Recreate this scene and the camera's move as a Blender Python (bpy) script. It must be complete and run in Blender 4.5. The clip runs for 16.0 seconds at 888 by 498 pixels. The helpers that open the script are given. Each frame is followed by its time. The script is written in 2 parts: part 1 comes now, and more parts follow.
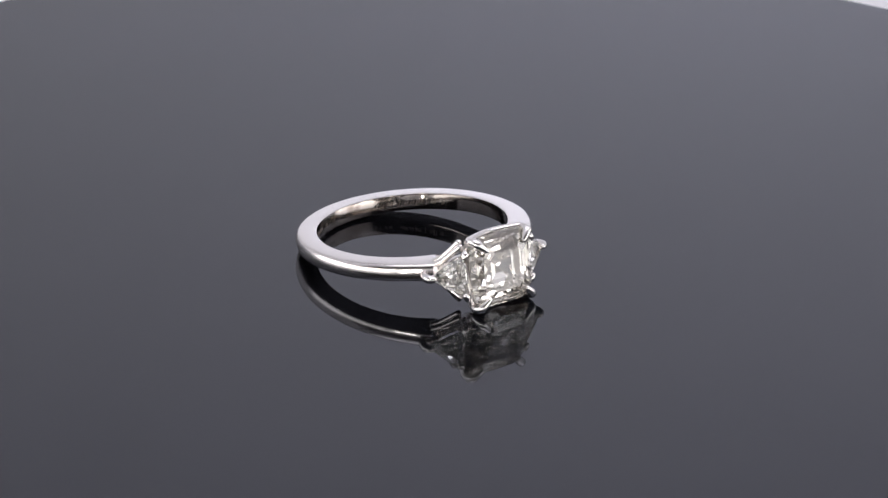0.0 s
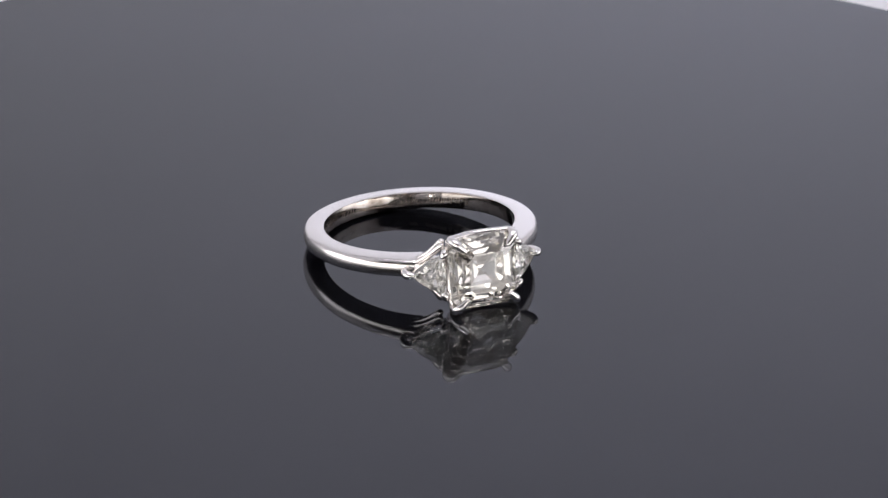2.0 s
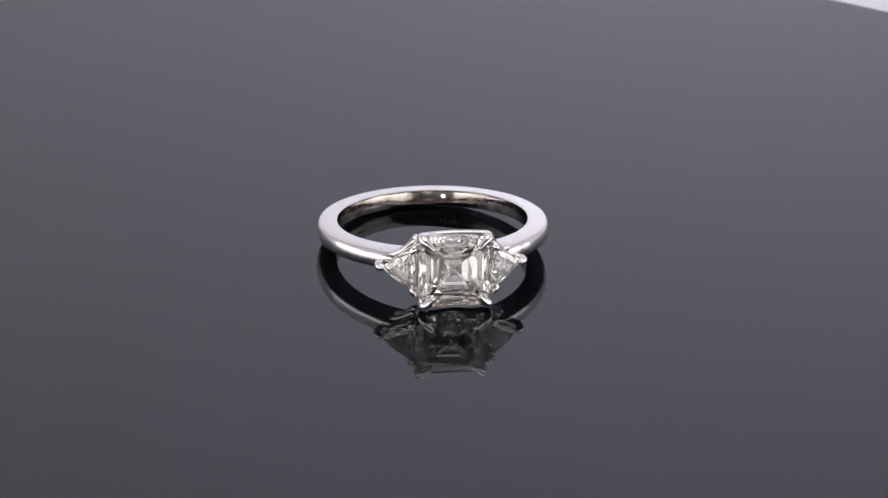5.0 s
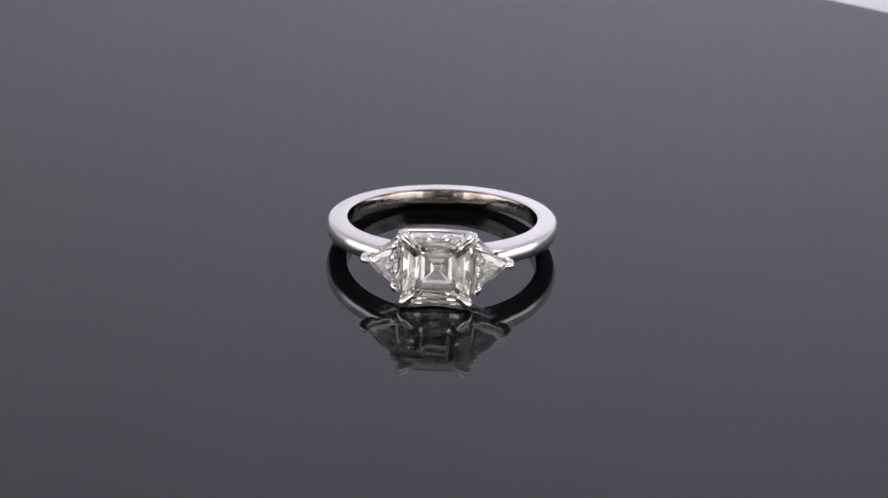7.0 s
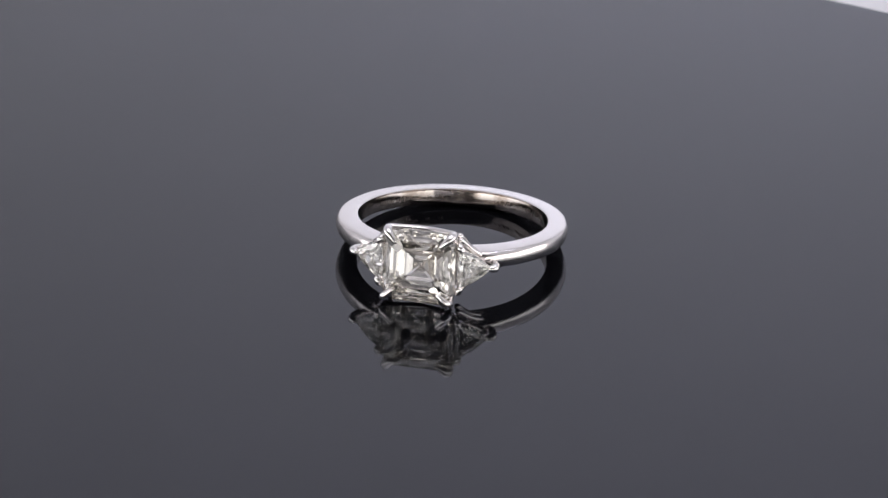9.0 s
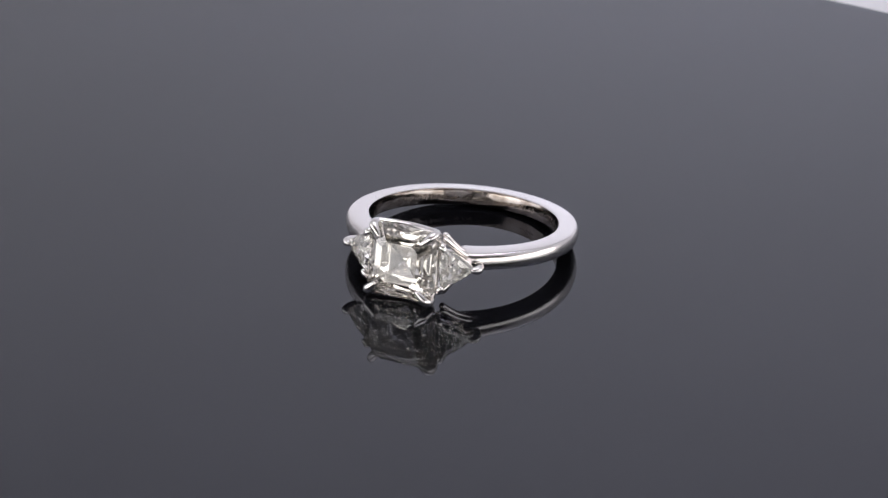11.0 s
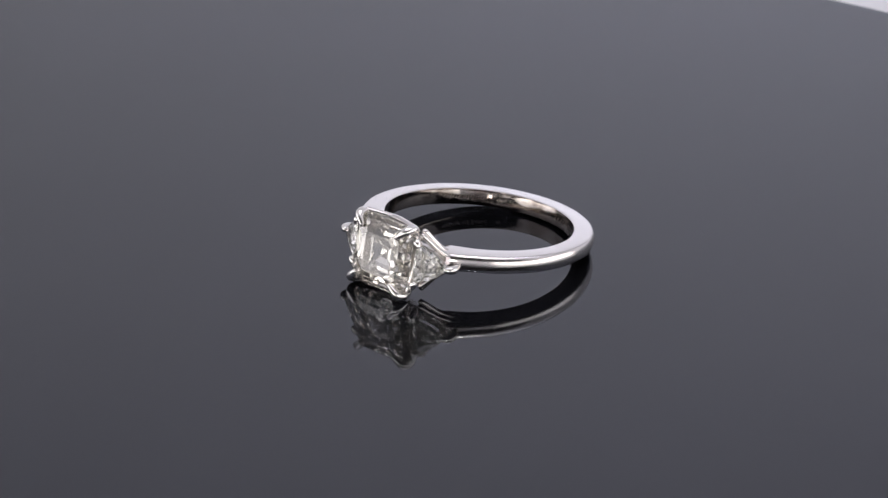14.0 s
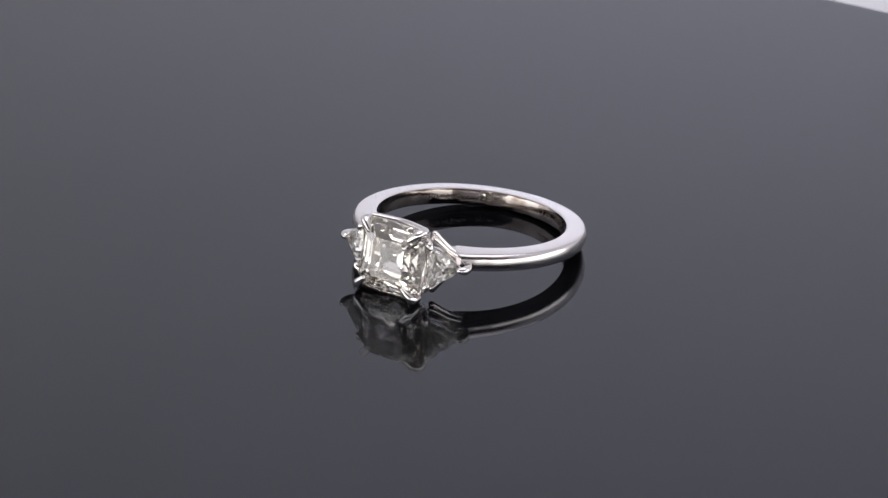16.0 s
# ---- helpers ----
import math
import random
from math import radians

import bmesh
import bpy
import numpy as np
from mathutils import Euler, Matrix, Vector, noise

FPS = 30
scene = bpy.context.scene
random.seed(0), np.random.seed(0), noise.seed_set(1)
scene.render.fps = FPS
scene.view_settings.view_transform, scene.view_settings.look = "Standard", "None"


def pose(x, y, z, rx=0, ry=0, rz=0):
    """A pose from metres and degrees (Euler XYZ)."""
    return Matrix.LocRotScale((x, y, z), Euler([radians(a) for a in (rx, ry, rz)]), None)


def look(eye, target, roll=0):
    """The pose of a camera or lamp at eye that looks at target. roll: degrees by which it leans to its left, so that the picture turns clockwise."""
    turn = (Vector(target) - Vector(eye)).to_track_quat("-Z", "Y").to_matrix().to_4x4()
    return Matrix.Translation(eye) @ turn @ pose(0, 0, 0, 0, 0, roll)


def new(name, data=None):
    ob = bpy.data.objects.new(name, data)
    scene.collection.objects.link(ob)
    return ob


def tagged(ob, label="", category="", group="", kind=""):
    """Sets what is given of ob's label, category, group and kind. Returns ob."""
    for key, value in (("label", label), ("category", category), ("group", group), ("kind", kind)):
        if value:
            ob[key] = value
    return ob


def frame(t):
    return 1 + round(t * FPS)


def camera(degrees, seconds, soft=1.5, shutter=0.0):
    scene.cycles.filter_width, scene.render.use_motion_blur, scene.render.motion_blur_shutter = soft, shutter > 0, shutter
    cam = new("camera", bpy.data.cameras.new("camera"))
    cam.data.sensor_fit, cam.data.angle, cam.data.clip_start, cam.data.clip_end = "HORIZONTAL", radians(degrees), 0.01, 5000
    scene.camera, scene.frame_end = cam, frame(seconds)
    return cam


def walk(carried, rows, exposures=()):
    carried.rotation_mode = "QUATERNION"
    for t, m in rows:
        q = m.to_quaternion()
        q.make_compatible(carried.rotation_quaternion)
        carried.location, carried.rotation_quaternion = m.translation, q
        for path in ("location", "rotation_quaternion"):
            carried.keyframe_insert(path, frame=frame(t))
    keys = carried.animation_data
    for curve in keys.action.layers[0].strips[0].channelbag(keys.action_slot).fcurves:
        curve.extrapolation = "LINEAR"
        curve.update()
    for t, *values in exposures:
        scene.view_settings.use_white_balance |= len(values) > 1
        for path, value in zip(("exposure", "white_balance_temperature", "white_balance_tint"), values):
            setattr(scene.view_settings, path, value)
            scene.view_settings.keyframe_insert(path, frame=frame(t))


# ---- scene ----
MM = 0.001

# ---- camera: a long macro lens on a tripod, looking down at a small turntable ----
cam = camera(16.0, 16.0, soft=1.3)
cam.data.dof.use_dof, cam.data.dof.focus_distance, cam.data.dof.aperture_fstop = True, 0.272, 90.0
EYE = (0.0, -0.25042, 0.11493)
CAM = look(EYE, (0.0, 0.0, 0.0), 1.74)
walk(cam, [(0.0, CAM), (16.0, CAM)], exposures=[(0.0, -0.33), (16.0, -0.48)])

# ---- world and lamps: a white light tent with unseen added lamps, in a dim room ----
world = bpy.data.worlds.new("dim_room_air")
world.use_nodes = True
world.node_tree.nodes["Background"].inputs["Color"].default_value = (0.9, 0.95, 1.0, 1)
world.node_tree.nodes["Background"].inputs["Strength"].default_value = 0.03
scene.world = world
scene.cycles.max_bounces = 24
scene.cycles.transmission_bounces = 24
scene.cycles.glossy_bounces = 12

TENT_X, TENT_BACK, TENT_FRONT, TENT_TOP, TABLE_Z = 0.36, 0.40, -0.23, 0.56, -0.024
SHEET_FRONT, SIDE_FRONT = -0.06, TENT_FRONT - 0.024


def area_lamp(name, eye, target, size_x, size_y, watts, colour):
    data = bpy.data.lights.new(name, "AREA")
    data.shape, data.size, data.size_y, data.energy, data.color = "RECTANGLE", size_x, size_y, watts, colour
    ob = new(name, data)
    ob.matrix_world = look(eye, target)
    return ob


# all out of view; the two tiny square ones make the glints
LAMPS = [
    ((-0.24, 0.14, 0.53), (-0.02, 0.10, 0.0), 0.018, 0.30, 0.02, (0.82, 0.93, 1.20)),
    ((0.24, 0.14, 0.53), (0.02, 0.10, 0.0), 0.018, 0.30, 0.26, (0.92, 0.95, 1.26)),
    # low lamp added to brighten the foot of the backdrop
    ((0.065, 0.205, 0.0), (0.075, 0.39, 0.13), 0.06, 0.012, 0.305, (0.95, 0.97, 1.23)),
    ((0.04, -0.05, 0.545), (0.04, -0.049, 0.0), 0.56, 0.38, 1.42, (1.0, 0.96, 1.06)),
    # low front and side panels added to brighten the stones and band
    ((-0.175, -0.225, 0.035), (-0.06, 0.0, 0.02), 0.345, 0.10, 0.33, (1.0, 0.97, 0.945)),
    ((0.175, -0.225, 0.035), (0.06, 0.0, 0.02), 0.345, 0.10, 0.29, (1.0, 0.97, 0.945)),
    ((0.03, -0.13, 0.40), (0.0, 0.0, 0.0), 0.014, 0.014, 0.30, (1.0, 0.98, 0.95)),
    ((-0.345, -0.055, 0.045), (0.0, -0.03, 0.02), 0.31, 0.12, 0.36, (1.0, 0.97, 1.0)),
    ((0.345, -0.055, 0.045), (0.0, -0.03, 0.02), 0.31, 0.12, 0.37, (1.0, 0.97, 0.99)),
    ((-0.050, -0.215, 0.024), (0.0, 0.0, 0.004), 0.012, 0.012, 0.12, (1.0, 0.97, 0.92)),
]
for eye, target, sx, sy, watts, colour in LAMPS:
    area_lamp("unseen_light", eye, target, sx, sy, watts, colour)


# ---- materials ----
def material(name):
    m = bpy.data.materials.new(name)
    m.use_nodes = True
    nt = m.node_tree
    return m, nt, nt.nodes["Principled BSDF"]


def node(nt, kind, **values):
    n = nt.nodes.new(kind)
    for key, value in values.items():
        n.inputs[key.replace("_", " ")].default_value = value
    return n


def noise_node(nt, scale, detail=4.0, rough=0.5):
    co = nt.nodes.new("ShaderNodeTexCoord")
    n = nt.nodes.new("ShaderNodeTexNoise")
    n.inputs["Scale"].default_value = scale
    n.inputs["Detail"].default_value = detail
    n.inputs["Roughness"].default_value = rough
    nt.links.new(co.outputs["Object"], n.inputs["Vector"])
    return n


def ramp(nt, source, low, high, a, b):
    r = nt.nodes.new("ShaderNodeMapRange")
    r.inputs["From Min"].default_value, r.inputs["From Max"].default_value = low, high
    r.inputs["To Min"].default_value, r.inputs["To Max"].default_value = a, b
    nt.links.new(source, r.inputs["Value"])
    return r.outputs["Result"]


def bump(nt, bsdf, source, strength, distance):
    b = nt.nodes.new("ShaderNodeBump")
    b.inputs["Strength"].default_value, b.inputs["Distance"].default_value = strength, distance
    nt.links.new(source, b.inputs["Height"])
    nt.links.new(b.outputs["Normal"], bsdf.inputs["Normal"])


def make_metal(name, colour, rough, ripple, mirrored_dark=None):
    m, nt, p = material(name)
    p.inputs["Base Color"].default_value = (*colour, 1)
    # dark reflections put into the colour as noise patches
    if mirrored_dark:
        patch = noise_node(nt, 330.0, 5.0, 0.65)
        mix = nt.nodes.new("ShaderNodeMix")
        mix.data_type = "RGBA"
        mix.inputs["A"].default_value = (*mirrored_dark, 1)
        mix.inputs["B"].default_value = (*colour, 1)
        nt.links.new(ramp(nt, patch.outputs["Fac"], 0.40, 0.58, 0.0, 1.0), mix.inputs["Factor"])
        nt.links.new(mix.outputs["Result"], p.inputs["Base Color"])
    p.inputs["Metallic"].default_value = 1.0
    fine = noise_node(nt, 2600.0, 3.0)
    nt.links.new(ramp(nt, fine.outputs["Fac"], 0.3, 0.7, rough * 0.88, rough * 1.14), p.inputs["Roughness"])
    wide = noise_node(nt, 420.0, 2.0)
    bump(nt, p, wide.outputs["Fac"], ripple, 0.0002)
    return m


def make_acrylic():
    m, nt, p = material("black_acrylic")
    p.inputs["IOR"].default_value = 1.49
    p.inputs["Specular Tint"].default_value = (0.765, 0.835, 1.0, 1)
    wide = noise_node(nt, 14.0, 4.0)
    mix = nt.nodes.new("ShaderNodeMix")
    mix.data_type = "RGBA"
    mix.inputs["A"].default_value = (0.0028, 0.0029, 0.0036, 1)
    mix.inputs["B"].default_value = (0.0044, 0.0045, 0.0054, 1)
    nt.links.new(wide.outputs["Fac"], mix.inputs["Factor"])
    nt.links.new(mix.outputs["Result"], p.inputs["Base Color"])
    nt.links.new(ramp(nt, wide.outputs["Fac"], 0.3, 0.7, 0.012, 0.03), p.inputs["Roughness"])
    return m


def make_diamond(name, colour, ior):
    m = bpy.data.materials.new(name)
    m.use_nodes = True
    nt = m.node_tree
    nt.nodes.remove(nt.nodes["Principled BSDF"])
    g = nt.nodes.new("ShaderNodeBsdfGlass")
    g.inputs["Color"].default_value = (*colour, 1)
    g.inputs["Roughness"].default_value = 0.0
    g.inputs["IOR"].default_value = ior
    nt.links.new(g.outputs["BSDF"], nt.nodes["Material Output"].inputs["Surface"])
    return m


def make_cloth(name, colour, weave):
    m, nt, p = material(name)
    wide = noise_node(nt, 5.0, 3.0)
    mix = nt.nodes.new("ShaderNodeMix")
    mix.data_type = "RGBA"
    mix.inputs["A"].default_value = (*[c * 0.96 for c in colour], 1)
    mix.inputs["B"].default_value = (*colour, 1)
    nt.links.new(wide.outputs["Fac"], mix.inputs["Factor"])
    nt.links.new(mix.outputs["Result"], p.inputs["Base Color"])
    p.inputs["Roughness"].default_value = 0.9
    p.inputs["Specular IOR Level"].default_value = 0.15
    fine = noise_node(nt, weave, 2.0)
    bump(nt, p, fine.outputs["Fac"], 0.25, 0.0006)
    return m


def make_plain(name, colour, rough, metallic=0.0, scale=60.0):
    m, nt, p = material(name)
    n = noise_node(nt, scale, 5.0)
    mix = nt.nodes.new("ShaderNodeMix")
    mix.data_type = "RGBA"
    mix.inputs["A"].default_value = (*[c * 0.85 for c in colour], 1)
    mix.inputs["B"].default_value = (*colour, 1)
    nt.links.new(n.outputs["Fac"], mix.inputs["Factor"])
    nt.links.new(mix.outputs["Result"], p.inputs["Base Color"])
    p.inputs["Metallic"].default_value = metallic
    nt.links.new(ramp(nt, n.outputs["Fac"], 0.3, 0.7, rough * 0.85, rough * 1.15), p.inputs["Roughness"])
    return m


METAL = make_metal("polished_white_gold", (0.77, 0.735, 0.705), 0.21, 0.05)
# inside wall: the black acrylic it mirrors is painted into its colour
METAL_INNER = make_metal("white_gold_dark_reflections", (0.62, 0.565, 0.515), 0.10, 0.22, (0.36, 0.305, 0.265))
CLAW = make_metal("polished_claw_metal", (0.82, 0.795, 0.765), 0.20, 0.05)
ENGRAVED = make_plain("engraved_groove", (0.22, 0.19, 0.17), 0.45, 1.0)
ACRYLIC = make_acrylic()
DIAMOND = make_diamond("step_cut_diamond", (0.999, 0.991, 0.968), 2.417)
DIAMOND_SIDE = make_diamond("brilliant_cut_diamond", (0.996, 0.993, 0.98), 2.417)
TENT_CLOTH = make_cloth("white_tent_cloth", (0.80, 0.80, 0.81), 900.0)
SHEET = make_cloth("white_backdrop_sheet", (0.82, 0.82, 0.83), 1400.0)
PLASTIC = make_plain("white_plastic", (0.72, 0.72, 0.73), 0.45)
TABLE_MAT = make_plain("dark_laminate", (0.05, 0.048, 0.046), 0.5)
ALU = make_plain("aluminium_bar", (0.6, 0.6, 0.62), 0.35, 1.0)
ROOM_PAINT = make_plain("grey_room_paint", (0.09, 0.082, 0.075), 0.8, 0.0, 3.0)


# ---- building helpers ----
def part(name, bm, mat, parent=None, label="", smooth=False, scale=MM):
    """One bmesh, in millimetres, as one mesh object under a thing."""
    bmesh.ops.recalc_face_normals(bm, faces=bm.faces)
    me = bpy.data.meshes.new(name)
    bm.to_mesh(me)
    bm.free()
    me.transform(Matrix.Diagonal((scale, scale, scale, 1)))
    for poly in me.polygons:
        poly.use_smooth = smooth
    me.materials.append(mat)
    ob = new(name, me)
    ob.parent = parent
    if label:
        tagged(ob, label)
    return ob


def loft(loops, closed_loop=False, caps=True):
    """Quads between loops of equally many points."""
    bm = bmesh.new()
    rows = [[bm.verts.new(p) for p in loop] for loop in loops]
    n = len(rows[0])
    pairs = list(zip(rows, rows[1:])) + ([(rows[-1], rows[0])] if closed_loop else [])
    for a, b in pairs:
        for i in range(n):
            bm.faces.new((a[i], a[(i + 1) % n], b[(i + 1) % n], b[i]))
    if caps and not closed_loop:
        bm.faces.new(rows[0])
        bm.faces.new(rows[-1])
    return bm


def tube(points, radii, sides=12, steps=5):
    """A round wire through points, with a radius at each, rounded at both ends."""
    pts = [Vector(p) for p in points]
    fine, rad = [], []
    for i in range(len(pts) - 1):
        p0, p1, p2, p3 = pts[max(i - 1, 0)], pts[i], pts[i + 1], pts[min(i + 2, len(pts) - 1)]
        for k in range(steps):
            u = k / steps
            fine.append(0.5 * ((2 * p1) + (p2 - p0) * u + (2 * p0 - 5 * p1 + 4 * p2 - p3) * u * u + (3 * p1 - p0 - 3 * p2 + p3) * u ** 3))
            rad.append(radii[i] * (1 - u) + radii[i + 1] * u)
    fine.append(pts[-1])
    rad.append(radii[-1])
    d0, d1 = (fine[0] - fine[1]).normalized(), (fine[-1] - fine[-2]).normalized()
    caps = (0.35, 0.65, 0.87, 0.98)
    head = [(fine[0] + d0 * rad[0] * c, rad[0] * math.sqrt(1 - c * c)) for c in reversed(caps)]
    tail = [(fine[-1] + d1 * rad[-1] * c, rad[-1] * math.sqrt(1 - c * c)) for c in caps]
    line = head + list(zip(fine, rad)) + tail
    side = None
    loops = []
    for i, (p, r) in enumerate(line):
        a, b = line[max(i - 1, 0)][0], line[min(i + 1, len(line) - 1)][0]
        way = (b - a).normalized()
        if side is None:
            side = way.orthogonal().normalized()
        side = (side - way * side.dot(way)).normalized()
        up = way.cross(side)
        loops.append([p + (side * math.cos(2 * math.pi * k / sides) + up * math.sin(2 * math.pi * k / sides)) * r for k in range(sides)])
    return loft(loops)


def lathe(profile, segments=128, centre=(0, 0)):
    loops = []
    for i in range(segments):
        a = 2 * math.pi * i / segments
        loops.append([(centre[0] + r * math.cos(a), centre[1] + r * math.sin(a), z) for r, z in profile])
    return loft(loops, closed_loop=True)


def slab(x0, x1, y0, y1, z0, z1, bevel=0.0):
    bm = bmesh.new()
    bmesh.ops.create_cube(bm, size=1.0, matrix=Matrix.LocRotScale(
        ((x0 + x1) / 2, (y0 + y1) / 2, (z0 + z1) / 2), None, (x1 - x0, y1 - y0, z1 - z0)))
    if bevel:
        bmesh.ops.bevel(bm, geom=list(bm.edges), offset=bevel, segments=2, affect="EDGES")
    return bm


# ---- the large structure ----
def build_setting():
    # white sheet on the table that sweeps up at the back
    front = [(SHEET_FRONT, TABLE_Z), (0.0, TABLE_Z), (0.1, TABLE_Z)]
    back = [(SHEET_FRONT, TABLE_Z - 0.0015), (0.0, TABLE_Z - 0.0015), (0.1, TABLE_Z - 0.0015)]
    for k in range(25):
        a = math.pi / 2 * k / 24
        front.append((TENT_BACK - 0.13 + 0.12 * math.sin(a), TABLE_Z + 0.12 - 0.12 * math.cos(a)))
        back.append((TENT_BACK - 0.13 + 0.1215 * math.sin(a), TABLE_Z + 0.12 - 0.1215 * math.cos(a)))
    front.append((TENT_BACK - 0.01, TENT_TOP - 0.02))
    back.append((TENT_BACK - 0.0085, TENT_TOP - 0.02))
    outline = front + back[::-1]
    xs = [-TENT_X + 0.004 + (2 * TENT_X - 0.008) * k / 8 for k in range(9)]
    sheet = part("backdrop", loft([[(x, y, z) for y, z in outline] for x in xs]), SHEET, None, scale=1.0)
    tagged(sheet, "white seamless cloth sweep under and behind the turntable", "backdrop", kind="structure")
    w = 0.006
    b = TABLE_Z - 0.003
    walls = [
        ("wall_west", (-TENT_X - w, -TENT_X, SIDE_FRONT, TENT_BACK, b, TENT_TOP)),
        ("wall_east", (TENT_X, TENT_X + w, SIDE_FRONT, TENT_BACK, b, TENT_TOP)),
        ("wall_north", (-TENT_X - w, TENT_X + w, TENT_BACK, TENT_BACK + w, b, TENT_TOP)),
        # unseen front cloth, low and high strips added to bounce light into the stones
        ("wall_south", (-TENT_X - w, TENT_X + w, TENT_FRONT - 0.03, TENT_FRONT - 0.03 + w, b, 0.088)),
        ("wall_south_bounce", (-TENT_X - w, TENT_X + w, TENT_FRONT - 0.03, TENT_FRONT - 0.03 + w, 0.36, TENT_TOP)),
        ("ceiling", (-TENT_X - w, TENT_X + w, TENT_FRONT - 0.03, TENT_BACK + w, TENT_TOP, TENT_TOP + w)),
    ]
    for name, box in walls:
        tagged(part(name, slab(*box), TENT_CLOTH, None, scale=1.0), "unseen white cloth side of a light tent that bounces light", "tent wall", kind="structure")
    table = part("table_top", slab(-0.80, 0.80, -1.05, 0.66, b - 0.034, b - 0.002), TABLE_MAT, None, scale=1.0)
    tagged(table, "dark grey laminate table top under the tent", "table", kind="structure")
    # the dim alcove round the tent
    fz = b - 0.002
    for name, box in (("room_wall_south", (-0.80, 0.80, -1.08, -1.05, fz, 0.95)), ("room_wall_north", (-0.80, 0.80, 0.66, 0.69, fz, 0.95)),
                      ("room_wall_west", (-0.83, -0.80, -1.08, 0.69, fz, 0.95)), ("room_wall_east", (0.80, 0.83, -1.08, 0.69, fz, 0.95)),
                      ("room_ceiling", (-0.83, 0.83, -1.08, 0.69, 0.95, 0.98))):
        tagged(part(name, slab(*box), ROOM_PAINT, None, scale=1.0), "plain dark grey painted alcove surface", "room wall", kind="structure")


# unseen housing and stems, added only to carry a lamp
def build_lamp_holder(eye, target, sx, sy):
    root = new("lamp_holder")
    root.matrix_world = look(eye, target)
    label = "added unseen aluminium lamp holder under the tent roof" if eye[2] > 0.2 else "added unseen aluminium lamp holder standing on the table"
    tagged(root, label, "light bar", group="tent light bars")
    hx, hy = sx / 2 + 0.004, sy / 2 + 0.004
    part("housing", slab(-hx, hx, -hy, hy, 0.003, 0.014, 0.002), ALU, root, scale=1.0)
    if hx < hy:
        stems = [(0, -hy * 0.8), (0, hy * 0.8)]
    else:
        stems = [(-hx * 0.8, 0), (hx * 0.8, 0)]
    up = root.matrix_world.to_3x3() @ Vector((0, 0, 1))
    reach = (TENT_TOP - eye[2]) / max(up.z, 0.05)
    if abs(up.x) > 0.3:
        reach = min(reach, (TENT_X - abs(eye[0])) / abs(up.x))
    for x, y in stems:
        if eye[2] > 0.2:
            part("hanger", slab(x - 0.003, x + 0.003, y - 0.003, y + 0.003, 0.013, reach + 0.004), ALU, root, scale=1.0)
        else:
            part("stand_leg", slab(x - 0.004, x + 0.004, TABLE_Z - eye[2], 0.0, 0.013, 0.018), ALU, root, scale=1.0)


build_setting()
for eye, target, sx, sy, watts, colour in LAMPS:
    build_lamp_holder(eye, target, sx, sy)

# ---- turntable: a still base and a black acrylic disc that turns on it ----
AXIS = (1.085 * MM, -3.756 * MM)
DISC_AXIS = (2.8 * MM, -3.756 * MM)
DISC_R = 82.2


def build_turntable():
    base = new("turntable")
    base.location = (DISC_AXIS[0], DISC_AXIS[1], TABLE_Z)
    tagged(base, "white plastic turntable base on the white sheet", "turntable")
    part("body", lathe([(0.01, 0.2), (60, 0.2), (61, 1.2), (61, 13), (60, 14), (0.01, 14)]), PLASTIC, base, smooth=False)
    part("spindle", lathe([(0.01, 14), (9, 14), (9, 20.0), (0.01, 20.0)], 48), ALU, base)
    disc = new("display_disc")
    tagged(disc, "round glossy black acrylic display disc on the turntable", "disc")
    r = DISC_R
    part("disc", lathe([(0.01, -4), (r - 0.6, -4), (r, -3.4), (r, -0.5), (r - 0.15, -0.15), (r - 0.5, 0), (0.01, 0)], 256), ACRYLIC, disc)
    return disc


DISC = build_turntable()

# ---- the ring, in its own space: x along the stones, -y outward through the centre stone, z along the finger ----
ZC = -0.95      # middle of the stones and of the band
ZS = -1.03      # middle of the centre stone
BAND_W = 1.54
R_IN = 8.25
THICK = ((0, 1.88), (45, 1.82), (75, 1.72), (95, 1.75), (120, 1.94), (140, 2.16), (149, 2.40), (153, 2.46), (156, 1.95), (159, 1.35), (162, 0.95), (166, 0.65), (180, 0.45))


def thick(deg):
    deg = abs(deg)
    for (a, ta), (b, tb) in zip(THICK, THICK[1:]):
        if a <= deg <= b:
            u = (deg - a) / (b - a)
            return ta + (tb - ta) * (u * u * (3 - 2 * u) * 0.4 + u * 0.6)
    return THICK[-1][1]


def band_section(t, w):
    """Inner wall, flat sides with softened rims, and a rounded outer wall: (radius, height)."""
    pts = []
    for k in range(13):
        u = 2 * k / 12 - 1
        pts.append((R_IN + 0.045 * u * u * (0.72 + 0.28 * u * u), -w / 2 + (w / 2 - 0.05) * u))
    pts.append((R_IN + 0.15, 0))
    ro = R_IN + t + 0.08
    b = 0.42
    pts += [(ro - b - 0.06, 0), (ro - b, -0.015)]
    for k in range(1, 14):
        a = math.pi / 2 - math.pi * k / 14
        pts.append((ro - b + b * math.cos(a) ** 0.9, -w / 2 + (w / 2 - 0.015) * math.sin(a)))
    pts += [(ro - b, 0.02 - w), (ro - b - 0.12, -w), (R_IN + 0.15, -w)]
    return pts


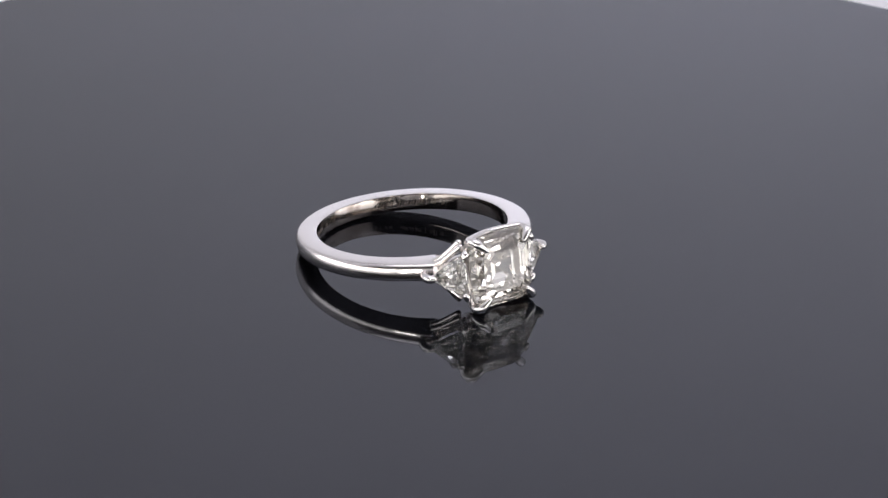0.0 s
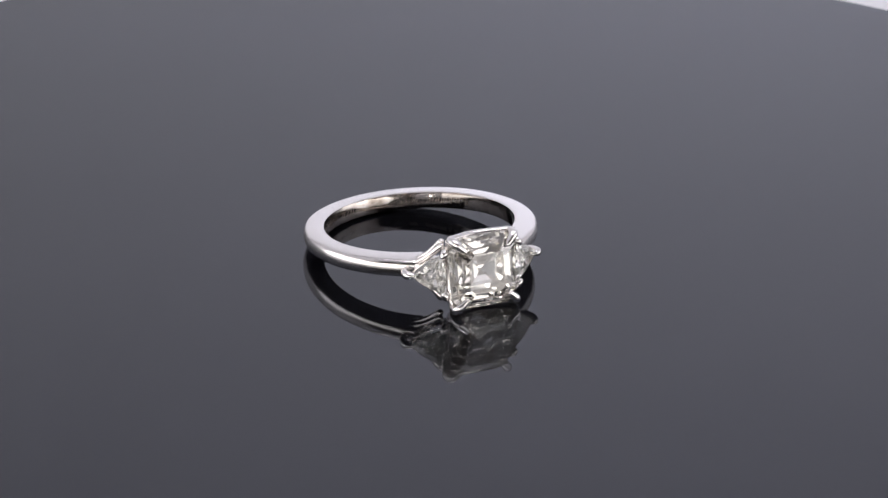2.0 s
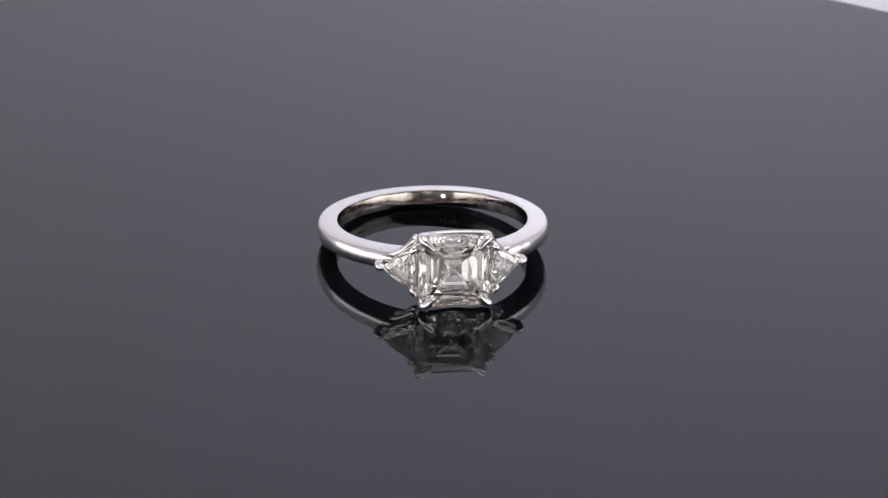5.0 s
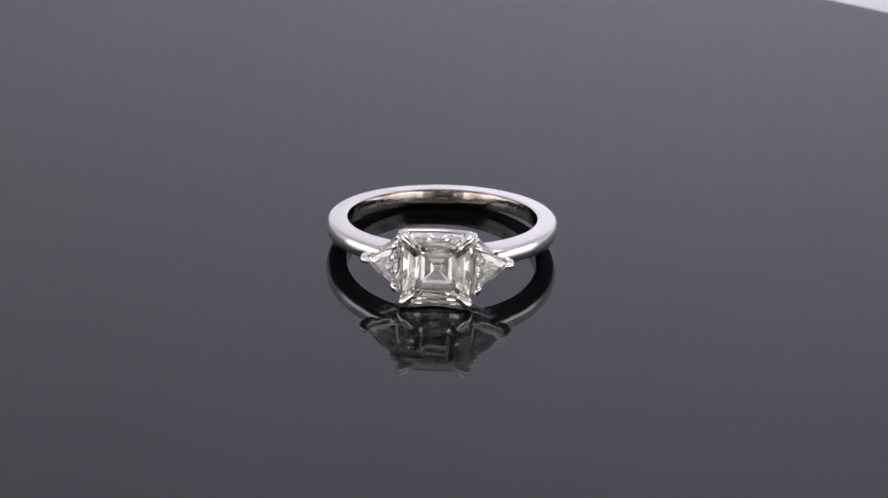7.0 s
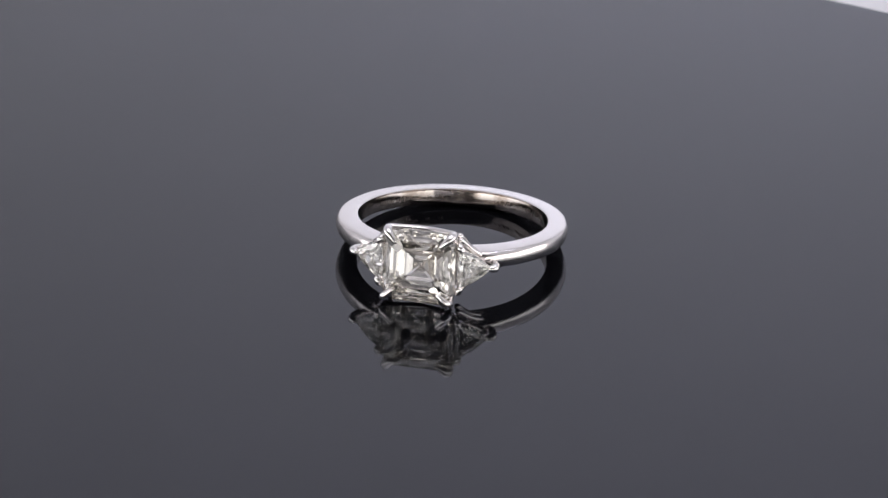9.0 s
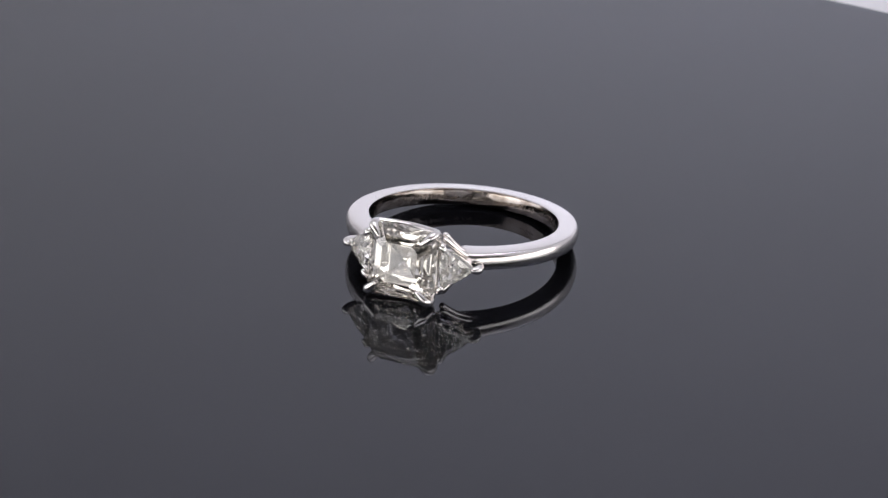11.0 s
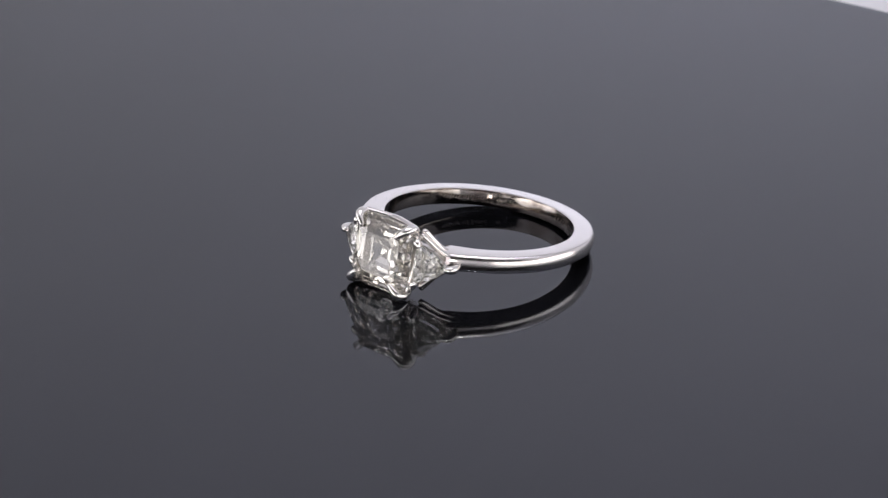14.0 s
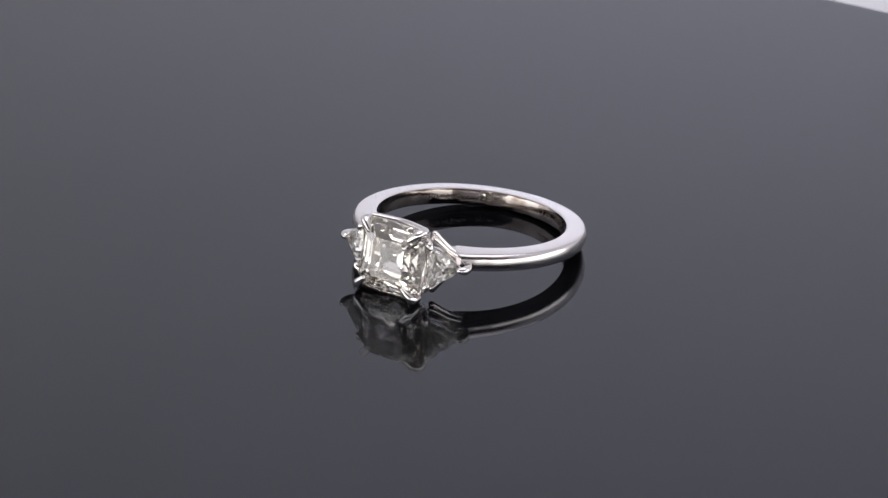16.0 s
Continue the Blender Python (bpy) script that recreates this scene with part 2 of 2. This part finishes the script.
def build_band(root):
    loops = []
    n = 180
    for i in range(n):
        deg = 360.0 * i / n - 180
        a = radians(deg)
        t = thick(deg)
        # the bridge under the head is a narrow bar
        slim = 1 - 0.58 * min(max((abs(deg) - 156) / 8, 0), 1)
        loops.append([(r * math.sin(a), r * math.cos(a), -BAND_W / 2 + (z + BAND_W / 2) * slim) for r, z in band_section(t, BAND_W)])
    band = part("band", loft(loops, closed_loop=True), METAL, root, "polished white metal band with flat sides", smooth=True)
    band.data.set_sharp_from_angle(angle=radians(24))
    # the inner wall takes the metal with dark reflections in its colour
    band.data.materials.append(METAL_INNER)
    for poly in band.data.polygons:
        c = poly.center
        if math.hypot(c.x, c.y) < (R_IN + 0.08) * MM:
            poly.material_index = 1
    band.location = (0.06 * MM, 0.40 * MM, -0.06 * MM)
    band.rotation_euler = (0, radians(-0.83), 0)
    return band


def build_engraving(band):
    """The worn inscription inside the band, as plain bars."""
    rng = random.Random(5)
    bm = bmesh.new()
    for first, last in ((-64.0, -36.0), (-30.0, -18.0), (14.0, 24.0), (30.0, 58.0)):
        deg = first
        while deg < last:
            wide, lean = rng.uniform(0.35, 1.0), rng.uniform(0.5, 1.4)
            high = rng.choice((0.12, 0.14, 0.16, 0.26))
            zm = -BAND_W / 2 + rng.uniform(-0.06, 0.06)
            loops = []
            for r in (R_IN - 0.006, R_IN + 0.08):
                ring = []
                for a, z in ((deg, zm - high), (deg + wide, zm - high), (deg + wide + lean, zm + high), (deg + lean, zm + high)):
                    ring.append((r * math.sin(radians(a)), r * math.cos(radians(a)), z))
                loops.append(ring)
            piece = loft(loops)
            me = bpy.data.meshes.new("bar")
            piece.to_mesh(me)
            piece.free()
            bm.from_mesh(me)
            bpy.data.meshes.remove(me)
            deg += wide + rng.choice((0.5, 0.8, 1.1, 2.6))
    part("inscription", bm, ENGRAVED, band, "worn dark engraved marks inside the band")


HEAD_TILT = radians(3.2)      # the head leans a little towards the top rim


def tipped(x, y, z):
    dy, dz = y + 11.75, z - ZS
    c, k = math.cos(HEAD_TILT), math.sin(HEAD_TILT)
    return Vector((x, -11.75 + dy * c + dz * k, ZS - dy * k + dz * c))


def octagon(h, cut, y):
    c = h - h * cut
    return [tipped(x, y, ZS + z) for x, z in ((c, h), (h, c), (h, -c), (c, -h), (-c, -h), (-h, -c), (-h, c), (-c, h))]


def build_centre_stone(root):
    y0 = -11.75
    rng = random.Random(11)
    levels = [(1.70, -1.03, 0.30), (2.28, -0.82, 0.30), (2.79, -0.49, 0.30), (3.10, -0.06, 0.30), (3.10, 0.05, 0.30),
              (2.783, 0.504, 0.27), (2.003, 1.579, 0.22), (1.287, 2.288, 0.15), (0.03, 2.993, 0.06)]
    loops = [octagon(h, cut, y0 + d) for h, d, cut in levels]
    for loop in loops[5:8]:
        for p in loop:
            p += Vector((rng.uniform(-0.02, 0.02), rng.uniform(-0.012, 0.012), rng.uniform(-0.02, 0.02)))
    return part("centre_diamond", loft(loops), DIAMOND, root,
                "square step-cut diamond with cropped corners, faintly warm")


def build_side_stone(root, s):
    """A triangular brilliant beside the centre stone; s is the side."""
    tip, top, low = Vector((s * 5.92, -9.98, ZC)), Vector((s * 3.40, -11.35, ZC + 1.72)), Vector((s * 3.40, -11.35, ZC - 1.78))
    mid = (tip + top + low) / 3
    out = (top - tip).cross(low - tip).normalized()
    if out.y > 0:
        out = -out
    corners = [tip, top, low]
    girdle = []
    for i in range(3):
        a, b = corners[i], corners[(i + 1) % 3]
        for k in range(16):
            u = k / 16
            p = a.lerp(b, u)
            girdle.append(p + (p - mid).normalized() * 0.20 * math.sin(math.pi * u))
    bm = bmesh.new()

    def level(step, scale_even, scale_odd, height, shift=0):
        return [bm.verts.new(mid + (girdle[(i * step + shift) % 48] - mid) * (scale_odd if i % 2 else scale_even) + out * height) for i in range(48 // step)]

    def band_of(a, b):
        """Triangles between a loop and one with half as many points."""
        n = len(b)
        for i in range(n):
            j = (i + 1) % n
            bm.faces.new((a[2 * i], a[2 * i + 1], b[i]))
            bm.faces.new((a[2 * i + 1], a[(2 * i + 2) % len(a)], b[j]))
            bm.faces.new((a[2 * i + 1], b[j], b[i]))

    g0 = level(1, 1.0, 1.0, 0.05)
    g1 = level(1, 1.0, 1.0, -0.05)
    crown = level(2, 0.843, 0.817, 0.228)
    table = level(4, 0.542, 0.484, 0.357)
    pav_a = level(2, 0.653, 0.648, -0.633)
    pav_b = level(4, 0.265, 0.274, -0.974)
    tip_v = bm.verts.new(mid - out * 1.42)
    bm.faces.new(table)
    for i in range(48):
        bm.faces.new((g0[i], g0[(i + 1) % 48], g1[(i + 1) % 48], g1[i]))
    band_of(g0, crown)
    band_of(crown, table)
    band_of(g1, pav_a)
    band_of(pav_a, pav_b)
    for i in range(12):
        bm.faces.new((pav_b[i], pav_b[(i + 1) % 12], tip_v))
    stone = part("side_diamond", bm, DIAMOND_SIDE, root, "small triangular brilliant-cut side diamond")
    # a thin metal cup that carries the stone from behind
    inset = [mid + (p - mid) * 0.93 - out * 0.42 for p in girdle]
    outer = [mid + (p - mid) * 0.98 - out * 0.44 for p in girdle]
    back = [mid + (p - mid) * 0.74 - out * 1.35 for p in girdle]
    back_in = [mid + (p - mid) * 0.66 - out * 1.30 for p in girdle]
    part("side_cup", loft([inset, outer, back, back_in], closed_loop=True), METAL, root, smooth=False)
    # claws at the three corners
    for p, r in ((tip, 0.40), (top, 0.34), (low, 0.34)):
        away = (p - mid).normalized()
        inward = p - away * 0.06 + out * 0.30
        outer_p = p + away * 0.22 + out * 0.02
        if p is tip:
            # the tip claw runs back into the shoulder
            way = [p + away * 0.42 - out * 0.95, p + away * 0.40 - out * 0.35, p + away * 0.16 + out * 0.10, p - away * 0.18 + out * 0.24]
            wide = [0.34, 0.36, 0.38, 0.28]
        else:
            way = [p + away * 0.10 - out * 1.3, outer_p - out * 0.4, outer_p + out * 0.12, inward]
            wide = [r * 0.7, r * 0.85, r, r * 0.8]
        part("side_claw", tube(way, wide), CLAW, root, smooth=True)
    return stone


def build_head(root):
    for sx in (-1, 1):
        for sz in (-1, 1):
            pts = [(sx * 1.35, -8.9, ZC + sz * 0.75), (sx * 2.05, -10.0, ZC + sz * 2.0), (sx * 2.70, -11.3, ZS + sz * 2.84),
                   (sx * 2.78, -12.00, ZS + sz * 2.92), (sx * 2.60, -12.44, ZS + sz * 2.72), (sx * 2.02, -12.70, ZS + sz * 2.12)]
            pts = pts[:2] + [tipped(*p) for p in pts[2:]]
            part("claw", tube(pts, [0.42, 0.38, 0.37, 0.40, 0.40, 0.22], 14), CLAW, root, "polished claw over a corner of the stone", smooth=True)
    # rails from claw to claw, bowed a little
    q = 2.72
    for a, b, m in (
            ((-q, -11.45, ZC + 2.92), (q, -11.45, ZC + 2.92), (0, -10.55, ZC + 2.84)),
            ((-q, -11.65, ZC - 2.95), (q, -11.65, ZC - 2.95), (0, -10.85, ZC - 2.78)),
            ((-q, -11.25, ZC - q), (-q, -11.25, ZC + q), (-q - 0.1, -10.9, ZC)),
            ((q, -11.25, ZC - q), (q, -11.25, ZC + q), (q + 0.1, -10.9, ZC))):
        part("rail", tube([tipped(*p) for p in (a, m, b)], [0.32, 0.30, 0.32]), METAL, root, smooth=True)
    # lower gallery
    for sz in (-1, 1):
        part("gallery_wire", tube([(-2.3, -10.5, ZC + sz * 2.3), (0, -10.1, ZC + sz * 2.25), (2.3, -10.5, ZC + sz * 2.3)], [0.26, 0.26, 0.26]), METAL, root, smooth=True)
    # two struts a side that sweep from the shoulder up to the claws
    for s in (-1, 1):
        for sz in (-1, 1):
            for pts, wide in ((((4.55, -7.75, 0.30), (3.75, -8.95, 1.15), (3.05, -10.20, 2.50)), 0.29),
                              (((4.95, -8.35, 0.30), (4.08, -9.50, 1.12), (3.22, -10.60, 2.25)), 0.26)):
                part("shoulder_strut", tube([(s * x, y + (0.0 if sz > 0 else 0.35), ZC + sz * z) for x, y, z in pts], [wide * 1.25, wide, wide]), METAL, root, smooth=True)


def build_ring():
    root = new("diamond_ring")
    tagged(root, "white metal three-stone diamond ring lying on glossy black acrylic", "ring")
    build_engraving(build_band(root))
    build_centre_stone(root)
    for s in (-1, 1):
        build_side_stone(root, s)
    build_head(root)
    return root


RING = build_ring()
RING_AT_REST = pose(-1.380 * MM, 4.135 * MM, 2.913 * MM) @ pose(0, 0, 0, 0, 0, -1.41) @ pose(0, 0, 0, -7.12, 0, 0)
SPEED = 5.726      # degrees a second, clockwise from above until the table turns back
TURN_BACK = 14.25


def turned(t):
    u = t if t < TURN_BACK else 2 * TURN_BACK - t
    return -SPEED * (u - 7.0)


def motions():
    times = [0.5 * k for k in range(29)] + [14.1, 14.2, 14.25, 14.3, 14.4, 14.5, 15.0, 15.5, 16.0]
    spin = [(t, pose(0, 0, 0, 0, 0, turned(t))) for t in times]
    walk(RING, [(t, pose(AXIS[0], AXIS[1], 0) @ m @ RING_AT_REST) for t, m in spin])
    walk(DISC, [(t, pose(DISC_AXIS[0], DISC_AXIS[1], 0) @ m @ pose(-0.5 * MM, -2.2 * MM, 0)) for t, m in spin])


motions()
